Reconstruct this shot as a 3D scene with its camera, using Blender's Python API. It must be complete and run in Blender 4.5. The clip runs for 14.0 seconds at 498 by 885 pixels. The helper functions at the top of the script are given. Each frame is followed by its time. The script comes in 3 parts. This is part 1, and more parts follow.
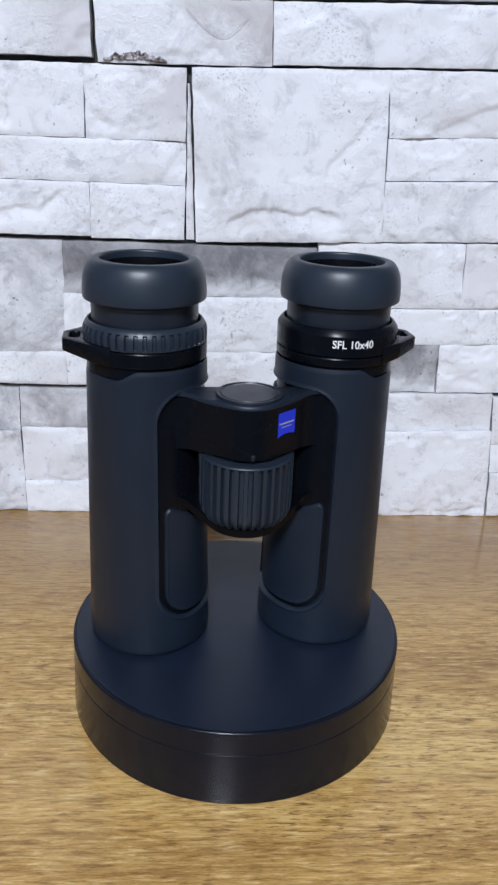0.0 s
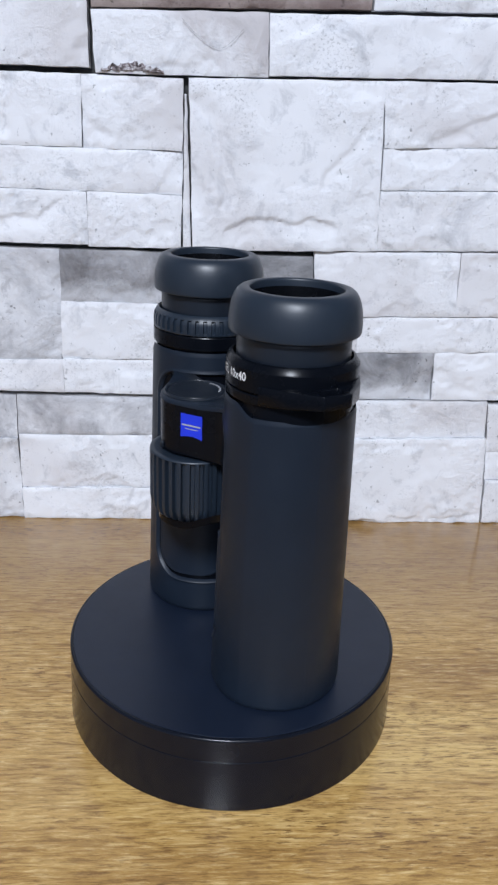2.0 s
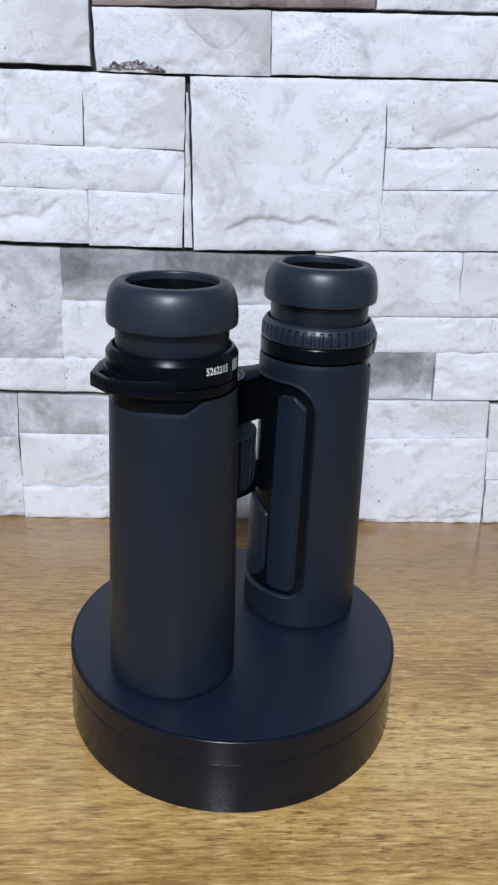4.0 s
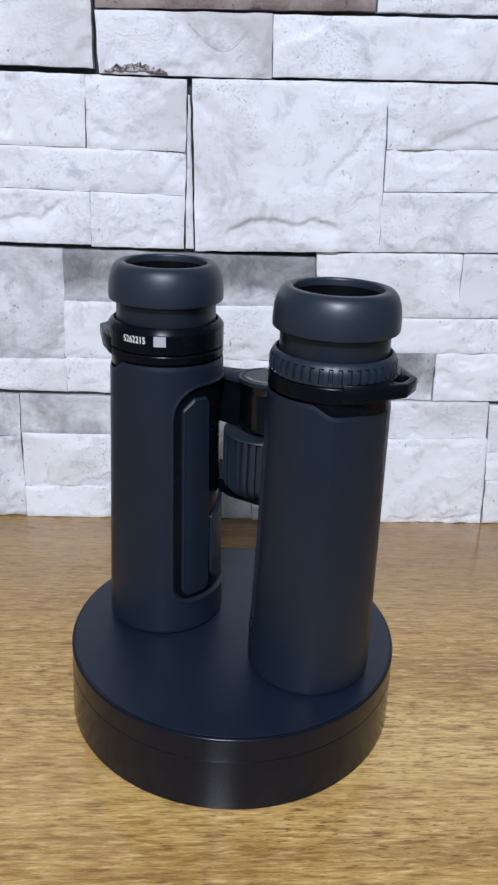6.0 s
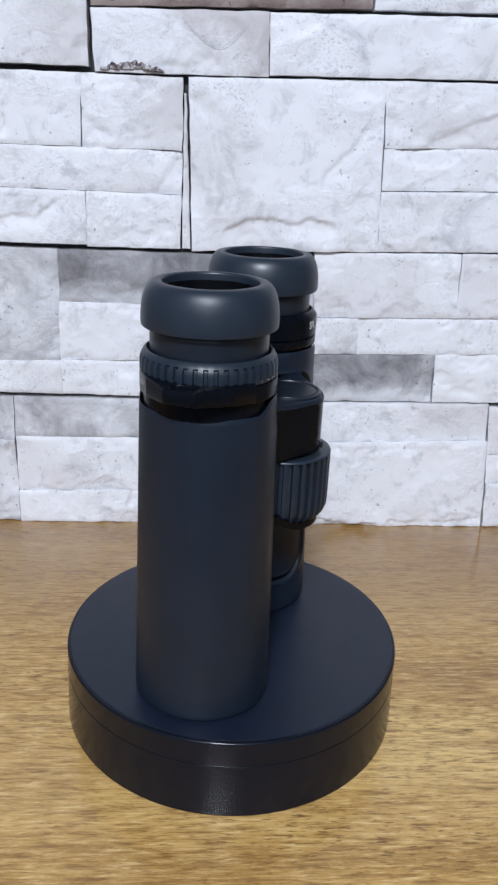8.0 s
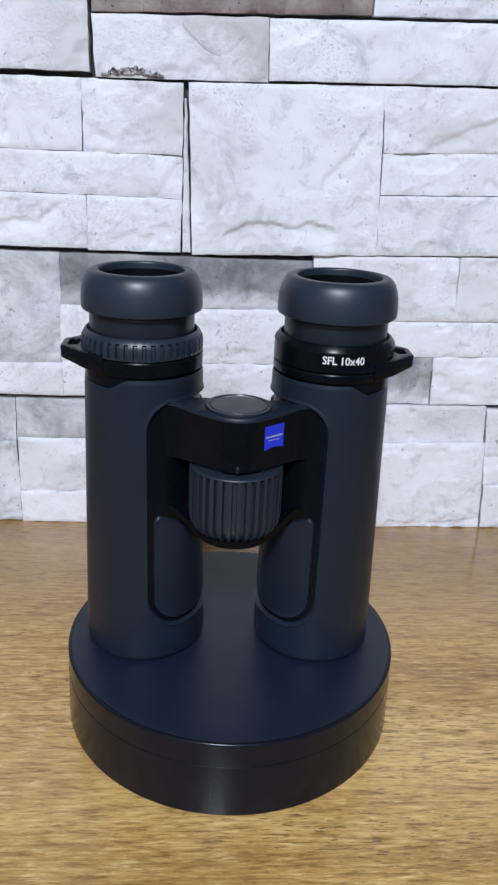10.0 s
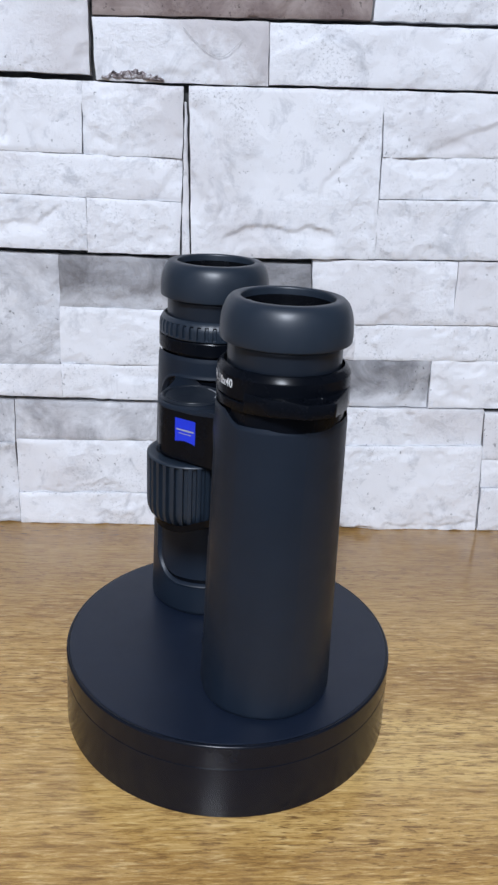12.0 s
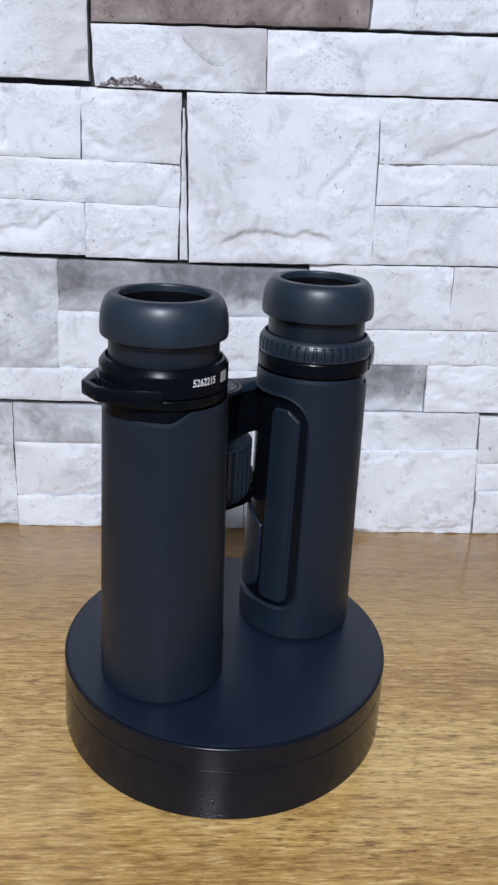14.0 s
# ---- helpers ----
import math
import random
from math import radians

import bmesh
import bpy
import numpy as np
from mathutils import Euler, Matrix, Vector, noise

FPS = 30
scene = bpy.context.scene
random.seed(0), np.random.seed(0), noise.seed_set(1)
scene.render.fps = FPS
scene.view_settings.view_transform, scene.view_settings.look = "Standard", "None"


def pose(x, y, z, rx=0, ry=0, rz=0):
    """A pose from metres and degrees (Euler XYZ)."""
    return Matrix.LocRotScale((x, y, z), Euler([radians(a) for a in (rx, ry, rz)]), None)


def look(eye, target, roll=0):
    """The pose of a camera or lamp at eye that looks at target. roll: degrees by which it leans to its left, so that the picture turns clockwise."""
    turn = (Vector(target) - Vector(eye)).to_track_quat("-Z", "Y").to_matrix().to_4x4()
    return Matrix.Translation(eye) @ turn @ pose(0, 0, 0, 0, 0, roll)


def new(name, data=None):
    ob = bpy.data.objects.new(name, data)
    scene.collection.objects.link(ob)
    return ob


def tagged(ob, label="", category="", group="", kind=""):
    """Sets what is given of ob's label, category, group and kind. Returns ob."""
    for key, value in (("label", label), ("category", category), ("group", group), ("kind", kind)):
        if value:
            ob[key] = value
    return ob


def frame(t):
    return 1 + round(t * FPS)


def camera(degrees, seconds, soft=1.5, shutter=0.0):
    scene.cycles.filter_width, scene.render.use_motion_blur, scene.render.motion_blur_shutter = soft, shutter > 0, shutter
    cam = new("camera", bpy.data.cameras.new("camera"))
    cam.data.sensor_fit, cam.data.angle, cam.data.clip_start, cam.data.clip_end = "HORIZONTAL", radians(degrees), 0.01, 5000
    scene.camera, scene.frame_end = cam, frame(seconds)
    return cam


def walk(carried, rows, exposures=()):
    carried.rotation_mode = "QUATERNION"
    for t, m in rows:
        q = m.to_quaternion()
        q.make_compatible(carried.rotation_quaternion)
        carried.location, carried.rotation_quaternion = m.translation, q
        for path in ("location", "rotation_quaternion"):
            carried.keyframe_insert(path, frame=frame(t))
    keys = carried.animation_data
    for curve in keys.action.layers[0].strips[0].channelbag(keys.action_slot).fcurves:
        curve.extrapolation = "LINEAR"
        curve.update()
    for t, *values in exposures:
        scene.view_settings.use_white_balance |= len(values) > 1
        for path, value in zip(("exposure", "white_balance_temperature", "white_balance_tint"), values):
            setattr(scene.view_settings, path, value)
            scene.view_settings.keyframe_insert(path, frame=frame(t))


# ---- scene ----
cam = camera(35.01, 14.0, 2.5)
PATH = [
    (0, (-0.0148, -0.2764, 0.2257), (0.0052, 0.0466, 0.0922), 2.29),
    (0.5, (-0.0141, -0.2774, 0.2287), (0.0062, 0.0454, 0.0951), 2.25),
    (1, (-0.0144, -0.2777, 0.2283), (0.0060, 0.0455, 0.0955), 2.32),
    (1.5, (-0.0145, -0.2779, 0.2286), (0.0064, 0.0454, 0.0963), 2.35),
    (2, (-0.0147, -0.2780, 0.2274), (0.0067, 0.0458, 0.0963), 2.38),
    (2.5, (-0.0154, -0.2759, 0.2237), (0.0068, 0.0486, 0.0944), 2.49),
    (3, (-0.0152, -0.2756, 0.2254), (0.0065, 0.0482, 0.0944), 2.48),
    (5.5, (-0.0148, -0.2788, 0.2295), (0.0058, 0.0445, 0.0969), 2.52),
    (6, (-0.0143, -0.2789, 0.2298), (0.0059, 0.0444, 0.0972), 2.55),
    (6.5, (-0.0148, -0.2789, 0.2292), (0.0061, 0.0446, 0.0972), 2.54),
    (7, (-0.0148, -0.2779, 0.2262), (0.0067, 0.0465, 0.0965), 2.45),
    (7.5, (-0.0156, -0.2756, 0.2226), (0.0068, 0.0495, 0.0948), 2.43),
    (8, (-0.0158, -0.2757, 0.2220), (0.0069, 0.0496, 0.0948), 2.53),
    (10.5, (-0.0148, -0.2787, 0.2278), (0.0072, 0.0457, 0.0982), 2.59),
    (11, (-0.0154, -0.2790, 0.2275), (0.0076, 0.0456, 0.0987), 2.70),
    (11.5, (-0.0150, -0.2790, 0.2288), (0.0078, 0.0455, 0.0997), 2.73),
    (12, (-0.0152, -0.2788, 0.2281), (0.0077, 0.0459, 0.0994), 2.87),
    (12.5, (-0.0157, -0.2778, 0.2261), (0.0078, 0.0473, 0.0986), 2.92),
    (13, (-0.0163, -0.2780, 0.2259), (0.0082, 0.0475, 0.0995), 3.01),
    (13.5, (-0.0159, -0.2789, 0.2272), (0.0082, 0.0465, 0.1003), 3.00),
    (14, (-0.0158, -0.2807, 0.2309), (0.0087, 0.0439, 0.1024), 3.08),
]
walk(cam, [(t, look(eye, target, roll)) for t, eye, target, roll in PATH])

# the platter's turn: seconds, degrees
TURN = [
    (0, 6.0), (0.5, -14.1), (1, -31.4), (1.5, -49.6), (2, -67.0), (2.5, -85.5), (3, -104.3), (3.5, -122.7),
    (4, -141.1), (4.5, -159.6), (5, -178.0), (5.5, -196.4), (6, -213.0), (6.5, -231.3), (7, -251.1), (7.5,
    -269.3), (8, -287.5), (8.5, -305.8), (9, -324.0), (9.5, -342.2), (10, -360.5), (10.5, -378.7), (11,
    -396.0), (11.5, -414.1), (12, -431.6), (12.5, -450.3), (13, -469.4), (13.5, -486.8), (14, -504.8)
]

# ---- world and light ----
world = bpy.data.worlds.new("room_air")
world.use_nodes = True
world.node_tree.nodes["Background"].inputs[0].default_value = (0.55, 0.62, 0.75, 1)
world.node_tree.nodes["Background"].inputs[1].default_value = 0.02
scene.world = world


def ceiling_light(name, x, y, z, wide, deep, watts, colour):
    """A flat panel under the ceiling behind the camera."""
    data = bpy.data.lights.new(name, "AREA")
    data.shape, data.size, data.size_y, data.energy, data.color = "RECTANGLE", wide, deep, watts, colour
    ob = new(name, data)
    ob.location = (x, y, z)
    return ob


ceiling_light("ceiling_light", -0.26, -1.78, 1.78, 0.34, 0.60, 111.0, (0.815, 0.88, 1.0))
scene.view_settings.exposure = 0.0

# ---- materials ----
def material(name, build):
    m = bpy.data.materials.new(name)
    m.use_nodes = True
    t = m.node_tree
    build(t, t.nodes["Principled BSDF"])
    return m


def node(t, kind, **values):
    n = t.nodes.new(kind)
    for key, value in values.items():
        n.inputs[key.replace("_", " ")].default_value = value
    return n


def coords(t, scale=(1, 1, 1), shift=None):
    """Object coordinates, stretched; shift moves every object to another stretch of the pattern."""
    c = t.nodes.new("ShaderNodeTexCoord")
    m = t.nodes.new("ShaderNodeMapping")
    m.inputs["Scale"].default_value = scale
    t.links.new(c.outputs["Object"], m.inputs["Vector"])
    if shift:
        info = t.nodes.new("ShaderNodeObjectInfo")
        mul = t.nodes.new("ShaderNodeVectorMath")
        mul.operation = "SCALE"
        mul.inputs[0].default_value = shift
        t.links.new(info.outputs["Random"], mul.inputs["Scale"])
        t.links.new(mul.outputs[0], m.inputs["Location"])
    return m.outputs["Vector"]


def noise_tex(t, vector, scale, detail=4.0, rough=0.55, distort=0.0):
    n = node(t, "ShaderNodeTexNoise", Scale=scale, Detail=detail, Roughness=rough, Distortion=distort)
    t.links.new(vector, n.inputs["Vector"])
    return n.outputs["Fac"]


def ramp(t, fac, *stops):
    r = t.nodes.new("ShaderNodeValToRGB")
    e = r.color_ramp.elements
    while len(e) < len(stops):
        e.new(0.5)
    for k, (at, colour) in zip(e, stops):
        k.position = at
        k.color = (*colour, 1) if len(colour) == 3 else colour
    t.links.new(fac, r.inputs["Fac"])
    return r.outputs["Color"]


def mix(t, fac, a, b, how="MIX"):
    m = t.nodes.new("ShaderNodeMix")
    m.data_type, m.blend_type = "RGBA", how
    for value, socket in ((fac, m.inputs["Factor"]), (a, m.inputs["A"]), (b, m.inputs["B"])):
        if isinstance(value, (int, float)):
            socket.default_value = value
        elif isinstance(value, tuple):
            socket.default_value = (*value, 1)
        else:
            t.links.new(value, socket)
    return m.outputs["Result"]


def bump(t, p, height, strength, distance):
    b = node(t, "ShaderNodeBump", Strength=strength, Distance=distance)
    t.links.new(height, b.inputs["Height"])
    t.links.new(b.outputs["Normal"], p.inputs["Normal"])


def grey(v):
    return (v, v, v)


def stone_material(name, light, dark, patchy, speck, fade=None, spread=0.16):
    """fade: growth along x and z, offset, weight and colour of a stain that covers one side of the stone."""
    def build(t, p):
        v = coords(t, (1, 1, 1), (3.1, 1.7, 2.3))
        big = noise_tex(t, v, 24, 6, 0.68, 0.8)
        mid = noise_tex(t, v, 85, 6, 0.68, 0.4)
        fine = noise_tex(t, v, 260, 5, 0.7)
        veins = noise_tex(t, coords(t, (1, 1, 1), (7, 2, 9)), 34, 5, 0.62, 1.2)
        where = noise_tex(t, v, 30, 3, 0.5)
        base = mix(t, ramp(t, big, (patchy, grey(0)), (patchy + spread, grey(1))), dark, light)
        base = mix(t, ramp(t, mid, (0.34, grey(0.55)), (0.44, grey(0))), base, dark)
        line = ramp(t, veins, (0.478, grey(0)), (0.497, grey(1)), (0.503, grey(1)), (0.522, grey(0)))
        base = mix(t, mix(t, 1.0, line, ramp(t, where, (0.53, grey(0)), (0.62, grey(0.12))), "MULTIPLY"), base, tuple(c * 0.55 for c in dark))
        base = mix(t, ramp(t, fine, (speck, grey(0.75)), (speck + 0.05, grey(0))), base, tuple(c * 0.35 for c in dark))
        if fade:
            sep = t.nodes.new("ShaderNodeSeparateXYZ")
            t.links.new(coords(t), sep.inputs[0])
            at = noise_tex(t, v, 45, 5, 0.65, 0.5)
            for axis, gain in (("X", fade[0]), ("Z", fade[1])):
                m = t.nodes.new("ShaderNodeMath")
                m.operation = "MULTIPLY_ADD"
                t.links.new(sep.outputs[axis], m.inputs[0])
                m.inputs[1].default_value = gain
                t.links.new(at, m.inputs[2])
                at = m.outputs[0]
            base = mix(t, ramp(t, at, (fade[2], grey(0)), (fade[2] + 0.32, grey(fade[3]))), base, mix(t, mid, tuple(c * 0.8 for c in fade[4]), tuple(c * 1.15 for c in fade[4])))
        pits = noise_tex(t, coords(t, (1, 1, 0.8), (5, 3, 8)), 340, 3, 0.6, 0.3)
        spots = mix(t, 1.0, ramp(t, pits, (0.29, grey(1)), (0.34, grey(0))), ramp(t, where, (0.46, grey(0)), (0.58, grey(0.8))), "MULTIPLY")
        base = mix(t, spots, base, tuple(c * 0.4 for c in dark))
        flecks = noise_tex(t, coords(t, (1, 1, 1.2), (2, 8, 5)), 620, 3, 0.7, 0.4)
        dirty = noise_tex(t, coords(t, (1, 1, 1), (6, 1, 3)), 32, 4, 0.6, 0.6)
        spots = mix(t, 1.0, ramp(t, flecks, (0.36, grey(1)), (0.46, grey(0))), ramp(t, dirty, (0.50, grey(0)), (0.68, grey(0.5))), "MULTIPLY")
        base = mix(t, spots, base, tuple(c * 0.5 for c in dark))
        stain = noise_tex(t, v, 11, 3, 0.5, 0.4)
        base = mix(t, ramp(t, stain, (0.53, grey(0)), (0.74, grey(0.5))), base, tuple(c * k for c, k in zip(dark, (0.95, 0.84, 0.78))))
        t.links.new(base, p.inputs["Base Color"])
        p.inputs["Roughness"].default_value = 0.62
        p.inputs["Specular IOR Level"].default_value = 0.3
        rugged = ramp(t, noise_tex(t, coords(t, (1, 1, 1), (4, 6, 2)), 26, 3, 0.5), (0.44, grey(0.2)), (0.60, grey(1.2)))
        bump(t, p, mix(t, 1.0, mix(t, 0.5, mid, fine), rugged, "MULTIPLY"), 0.75, 0.0019)
    return material(name, build)


STONE_WHITE = stone_material("whitewashed_stone", (0.77, 0.775, 0.80), (0.50, 0.51, 0.54), 0.27, 0.28)
STONE_MOTTLED = stone_material("mottled_stone", (0.70, 0.705, 0.73), (0.34, 0.34, 0.36), 0.34, 0.30, None, 0.24)
STONE_GREY = stone_material("grey_stone", (0.47, 0.47, 0.49), (0.17, 0.17, 0.18), 0.38, 0.29)
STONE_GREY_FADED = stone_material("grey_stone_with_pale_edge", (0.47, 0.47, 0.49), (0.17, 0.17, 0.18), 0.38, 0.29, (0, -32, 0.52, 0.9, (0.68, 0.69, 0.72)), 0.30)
STONE_STAINED = stone_material("brown_stained_stone", (0.77, 0.775, 0.80), (0.50, 0.51, 0.54), 0.27, 0.28, (12, 16, 0.54, 0.55, (0.38, 0.33, 0.32)))
STONE_BROWN = stone_material("brown_stone", (0.33, 0.27, 0.25), (0.20, 0.15, 0.14), 0.44, 0.34)


def mortar(t, p):
    f = noise_tex(t, coords(t), 300, 3)
    t.links.new(ramp(t, f, (0.3, grey(0.03)), (0.7, grey(0.07))), p.inputs["Base Color"])
    p.inputs["Roughness"].default_value = 0.95


MORTAR = material("dark_joint", mortar)


def plaster(t, p):
    f = noise_tex(t, coords(t), 6, 6)
    t.links.new(ramp(t, f, (0.3, (0.20, 0.21, 0.24)), (0.7, (0.25, 0.26, 0.29))), p.inputs["Base Color"])
    p.inputs["Roughness"].default_value = 0.9


PLASTER = material("matt_plaster", plaster)


def floor_paint(t, p):
    f = noise_tex(t, coords(t), 5, 6)
    t.links.new(ramp(t, f, (0.3, (0.05, 0.052, 0.06)), (0.7, (0.08, 0.083, 0.095))), p.inputs["Base Color"])
    p.inputs["Roughness"].default_value = 0.7


DARK_FLOOR = material("dark_floor", floor_paint)


def wood(t, p):
    """Varnished oak: long soft bands, finer growth lines, short dark pores, all along x."""
    bands = noise_tex(t, coords(t, (2.4, 17, 17)), 1.0, 4, 0.6, 0.5)
    lines = noise_tex(t, coords(t, (9, 120, 120)), 1.0, 5, 0.7, 0.6)
    flame = noise_tex(t, coords(t, (5, 42, 42)), 1.0, 5, 0.62, 1.0)
    grain = noise_tex(t, coords(t, (72, 620, 620)), 1.0, 5, 0.76, 0.4)
    pores = noise_tex(t, coords(t, (150, 1000, 1000)), 1.0, 2, 0.6, 0.2)
    where = noise_tex(t, coords(t, (6, 28, 28)), 1.0, 3, 0.5, 0.3)
    c = ramp(t, bands, (0.34, (0.360, 0.200, 0.060)), (0.47, (0.500, 0.300, 0.094)), (0.66, (0.630, 0.415, 0.150)))
    c = mix(t, ramp(t, flame, (0.30, grey(0.55)), (0.48, grey(0))), c, (0.290, 0.152, 0.046))
    c = mix(t, ramp(t, lines, (0.34, grey(0.55)), (0.48, grey(0))), c, (0.200, 0.100, 0.032))
    c = mix(t, ramp(t, lines, (0.54, grey(0)), (0.70, grey(0.45))), c, (0.650, 0.450, 0.190))
    c = mix(t, ramp(t, grain, (0.37, grey(0.75)), (0.50, grey(0))), c, (0.170, 0.082, 0.028))
    c = mix(t, ramp(t, grain, (0.53, grey(0)), (0.68, grey(0.70))), c, (0.780, 0.570, 0.270))
    # darker brown towards the rear edge, with a border made uneven by flame
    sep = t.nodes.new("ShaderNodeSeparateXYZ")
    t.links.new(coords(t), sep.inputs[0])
    rear_tone = node(t, "ShaderNodeMath")
    rear_tone.operation = "MULTIPLY_ADD"
    t.links.new(flame, rear_tone.inputs[0])
    rear_tone.inputs[1].default_value = 0.09
    t.links.new(sep.outputs["Y"], rear_tone.inputs[2])
    c = mix(t, ramp(t, rear_tone.outputs[0], (0.070, grey(0)), (0.140, grey(0.58))), c, (0.235, 0.120, 0.040))
    dash = mix(t, 1.0, ramp(t, pores, (0.35, grey(0.8)), (0.43, grey(0))), ramp(t, where, (0.38, grey(0.25)), (0.58, grey(1))), "MULTIPLY")
    c = mix(t, dash, c, (0.115, 0.052, 0.018))
    t.links.new(c, p.inputs["Base Color"])
    t.links.new(ramp(t, grain, (0.3, grey(0.18)), (0.7, grey(0.12))), p.inputs["Roughness"])
    p.inputs["Specular IOR Level"].default_value = 0.58
    bump(t, p, grain, 0.10, 0.0005)


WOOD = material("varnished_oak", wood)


def plain(name, colour, rough, spec=0.5, grain=0.0, scale=1500, metal=0.0, coat=0.0):
    def build(t, p):
        v = coords(t)
        f = noise_tex(t, v, 60, 4)
        t.links.new(mix(t, f, tuple(c * 0.82 for c in colour), tuple(min(1, c * 1.18) for c in colour)), p.inputs["Base Color"])
        t.links.new(ramp(t, noise_tex(t, v, 140, 4), (0.3, grey(max(0.02, rough - 0.04))), (0.7, grey(rough + 0.05))), p.inputs["Roughness"])
        p.inputs["Specular IOR Level"].default_value = spec
        p.inputs["Metallic"].default_value = metal
        p.inputs["Coat Weight"].default_value = coat
        if grain:
            bump(t, p, noise_tex(t, v, scale, 2), grain, 0.0002)
    return material(name, build)


RUBBER = plain("grey_rubber_armour", (0.0076, 0.0133, 0.0236), 0.44, 0.33, 0.06, 2600)
CUP_RUBBER = plain("eyecup_rubber", (0.0125, 0.0200, 0.0315), 0.40, 0.48, 0.05, 2600)
GLOSS = plain("black_lacquer", (0.0028, 0.0037, 0.0060), 0.25, 0.12)
LACQUER = plain("bracket_lacquer", (0.0022, 0.0029, 0.0046), 0.13, 0.09)
SATIN = plain("black_satin_plastic", (0.004, 0.0044, 0.0056), 0.30, 0.20)
TUBE = plain("eyepiece_black", (0.0085, 0.0125, 0.0195), 0.36, 0.45)
PLATTER = plain("satin_black_plastic", (0.0068, 0.0115, 0.0240), 0.38, 0.42, 0.05, 1800)
BASE = plain("base_black_plastic", (0.0052, 0.0070, 0.0122), 0.20, 0.23)
BRIGHT = plain("polished_black_lacquer", (0.0022, 0.0027, 0.0040), 0.14, 0.45)
SLEEVE = plain("sleeve_black", (0.0030, 0.0036, 0.0050), 0.24, 0.40)
PRINT = plain("white_print", (0.75, 0.75, 0.75), 0.5)
SQUARE = plain("pale_print", (0.40, 0.41, 0.43), 0.5)
FAINT = plain("grey_print", (0.35, 0.36, 0.38), 0.45)
BLUE = plain("blue_badge", (0.010, 0.035, 0.60), 0.35)


def lens_glass(t, p):
    p.inputs["Base Color"].default_value = (0.004, 0.004, 0.006, 1)
    p.inputs["Roughness"].default_value = 0.04
    p.inputs["Coat Weight"].default_value = 1.0
    p.inputs["Coat Tint"].default_value = (0.8, 0.85, 1, 1)


LENS = material("coated_lens", lens_glass)


# ---- mesh helpers ----
def mesh_of(name, bm, mat, sharp=35):
    bmesh.ops.recalc_face_normals(bm, faces=bm.faces)
    me = bpy.data.meshes.new(name)
    bm.to_mesh(me)
    bm.free()
    for f in me.polygons:
        f.use_smooth = True
    me.set_sharp_from_angle(angle=radians(sharp))
    me.materials.append(mat)
    return me


def part(name, bm, mat, parent, label="", sharp=35):
    ob = new(name, mesh_of(name, bm, mat, sharp))
    ob.parent = parent
    return tagged(ob, label)


def thing(name, label, category, **more):
    return tagged(new(name), label, category, **more)


def box(bm, x0, x1, y0, y1, z0, z1, bevel=0.0, segments=2):
    m = Matrix.Translation(((x0 + x1) / 2, (y0 + y1) / 2, (z0 + z1) / 2)) @ Matrix.Diagonal((x1 - x0, y1 - y0, z1 - z0, 1))
    made = bmesh.ops.create_cube(bm, size=1, matrix=m)
    if bevel:
        edges = list({e for v in made["verts"] for e in v.link_edges})
        bmesh.ops.bevel(bm, geom=edges, offset=bevel, segments=segments, affect="EDGES", profile=0.5)


def lathe(bm, profile, cx=0.0, cy=0.0, steps=96, ripple=None, closed=False):
    """A turned body: profile of (radius, z) from one end to the other; ripple(angle, k) adds to the radius."""
    if not ripple:      # hold the edges of long faces crisp
        held = profile[:1]
        for p, q in zip(profile, profile[1:]):
            far = math.dist(p, q)
            if far > 0.0040:
                k = 0.0002 / far
                held.append((p[0] + (q[0] - p[0]) * k, p[1] + (q[1] - p[1]) * k))
                held.append((q[0] + (p[0] - q[0]) * k, q[1] + (p[1] - q[1]) * k))
            held.append(q)
        profile = held
    rings = []
    for k, (r, z) in enumerate(profile):
        if r < 1e-6:
            rings.append([bm.verts.new((cx, cy, z))])
            continue
        ring = []
        for i in range(steps):
            a = 2 * math.pi * i / steps
            rr = r + (ripple(a, k) if ripple else 0)
            ring.append(bm.verts.new((cx + rr * math.cos(a), cy + rr * math.sin(a), z)))
        rings.append(ring)
    pairs = list(zip(rings, rings[1:]))
    if closed:
        pairs.append((rings[-1], rings[0]))
    for low, high in pairs:
        for i in range(steps):
            j = (i + 1) % steps
            q = [low[i % len(low)], low[j % len(low)], high[j % len(high)], high[i % len(high)]]
            q = [v for n, v in enumerate(q) if v not in q[:n]]
            if len(q) > 2:
                bm.faces.new(q)


def arc(r, z, radius, a0, a1, n=6):
    """Points of a rounded corner about (r, z), from a0 to a1 degrees."""
    return [(r + radius * math.cos(radians(a0 + (a1 - a0) * k / n)), z + radius * math.sin(radians(a0 + (a1 - a0) * k / n))) for k in range(n + 1)]


def slab(bm, outline, low, high):
    """Extrude an outline of (x, y); low and high give z for a point."""
    a = [bm.verts.new((x, y, low(x, y))) for x, y in outline]
    b = [bm.verts.new((x, y, high(x, y))) for x, y in outline]
    bm.faces.new(list(reversed(a)))
    bm.faces.new(b)
    n = len(outline)
    for i in range(n):
        j = (i + 1) % n
        bm.faces.new((a[i], a[j], b[j], b[i]))


def smoothstep(a, b, x):
    x = min(1, max(0, (x - a) / (b - a)))
    return x * x * (3 - 2 * x)


# ---- the room ----
WALL_Y = 0.1565

def room_part(name, size, label, mat=PLASTER):
    bm = bmesh.new()
    box(bm, *size)
    ob = new(name, mesh_of(name, bm, mat))
    return tagged(ob, label, "wall" if "wall" in name else name, kind="structure")


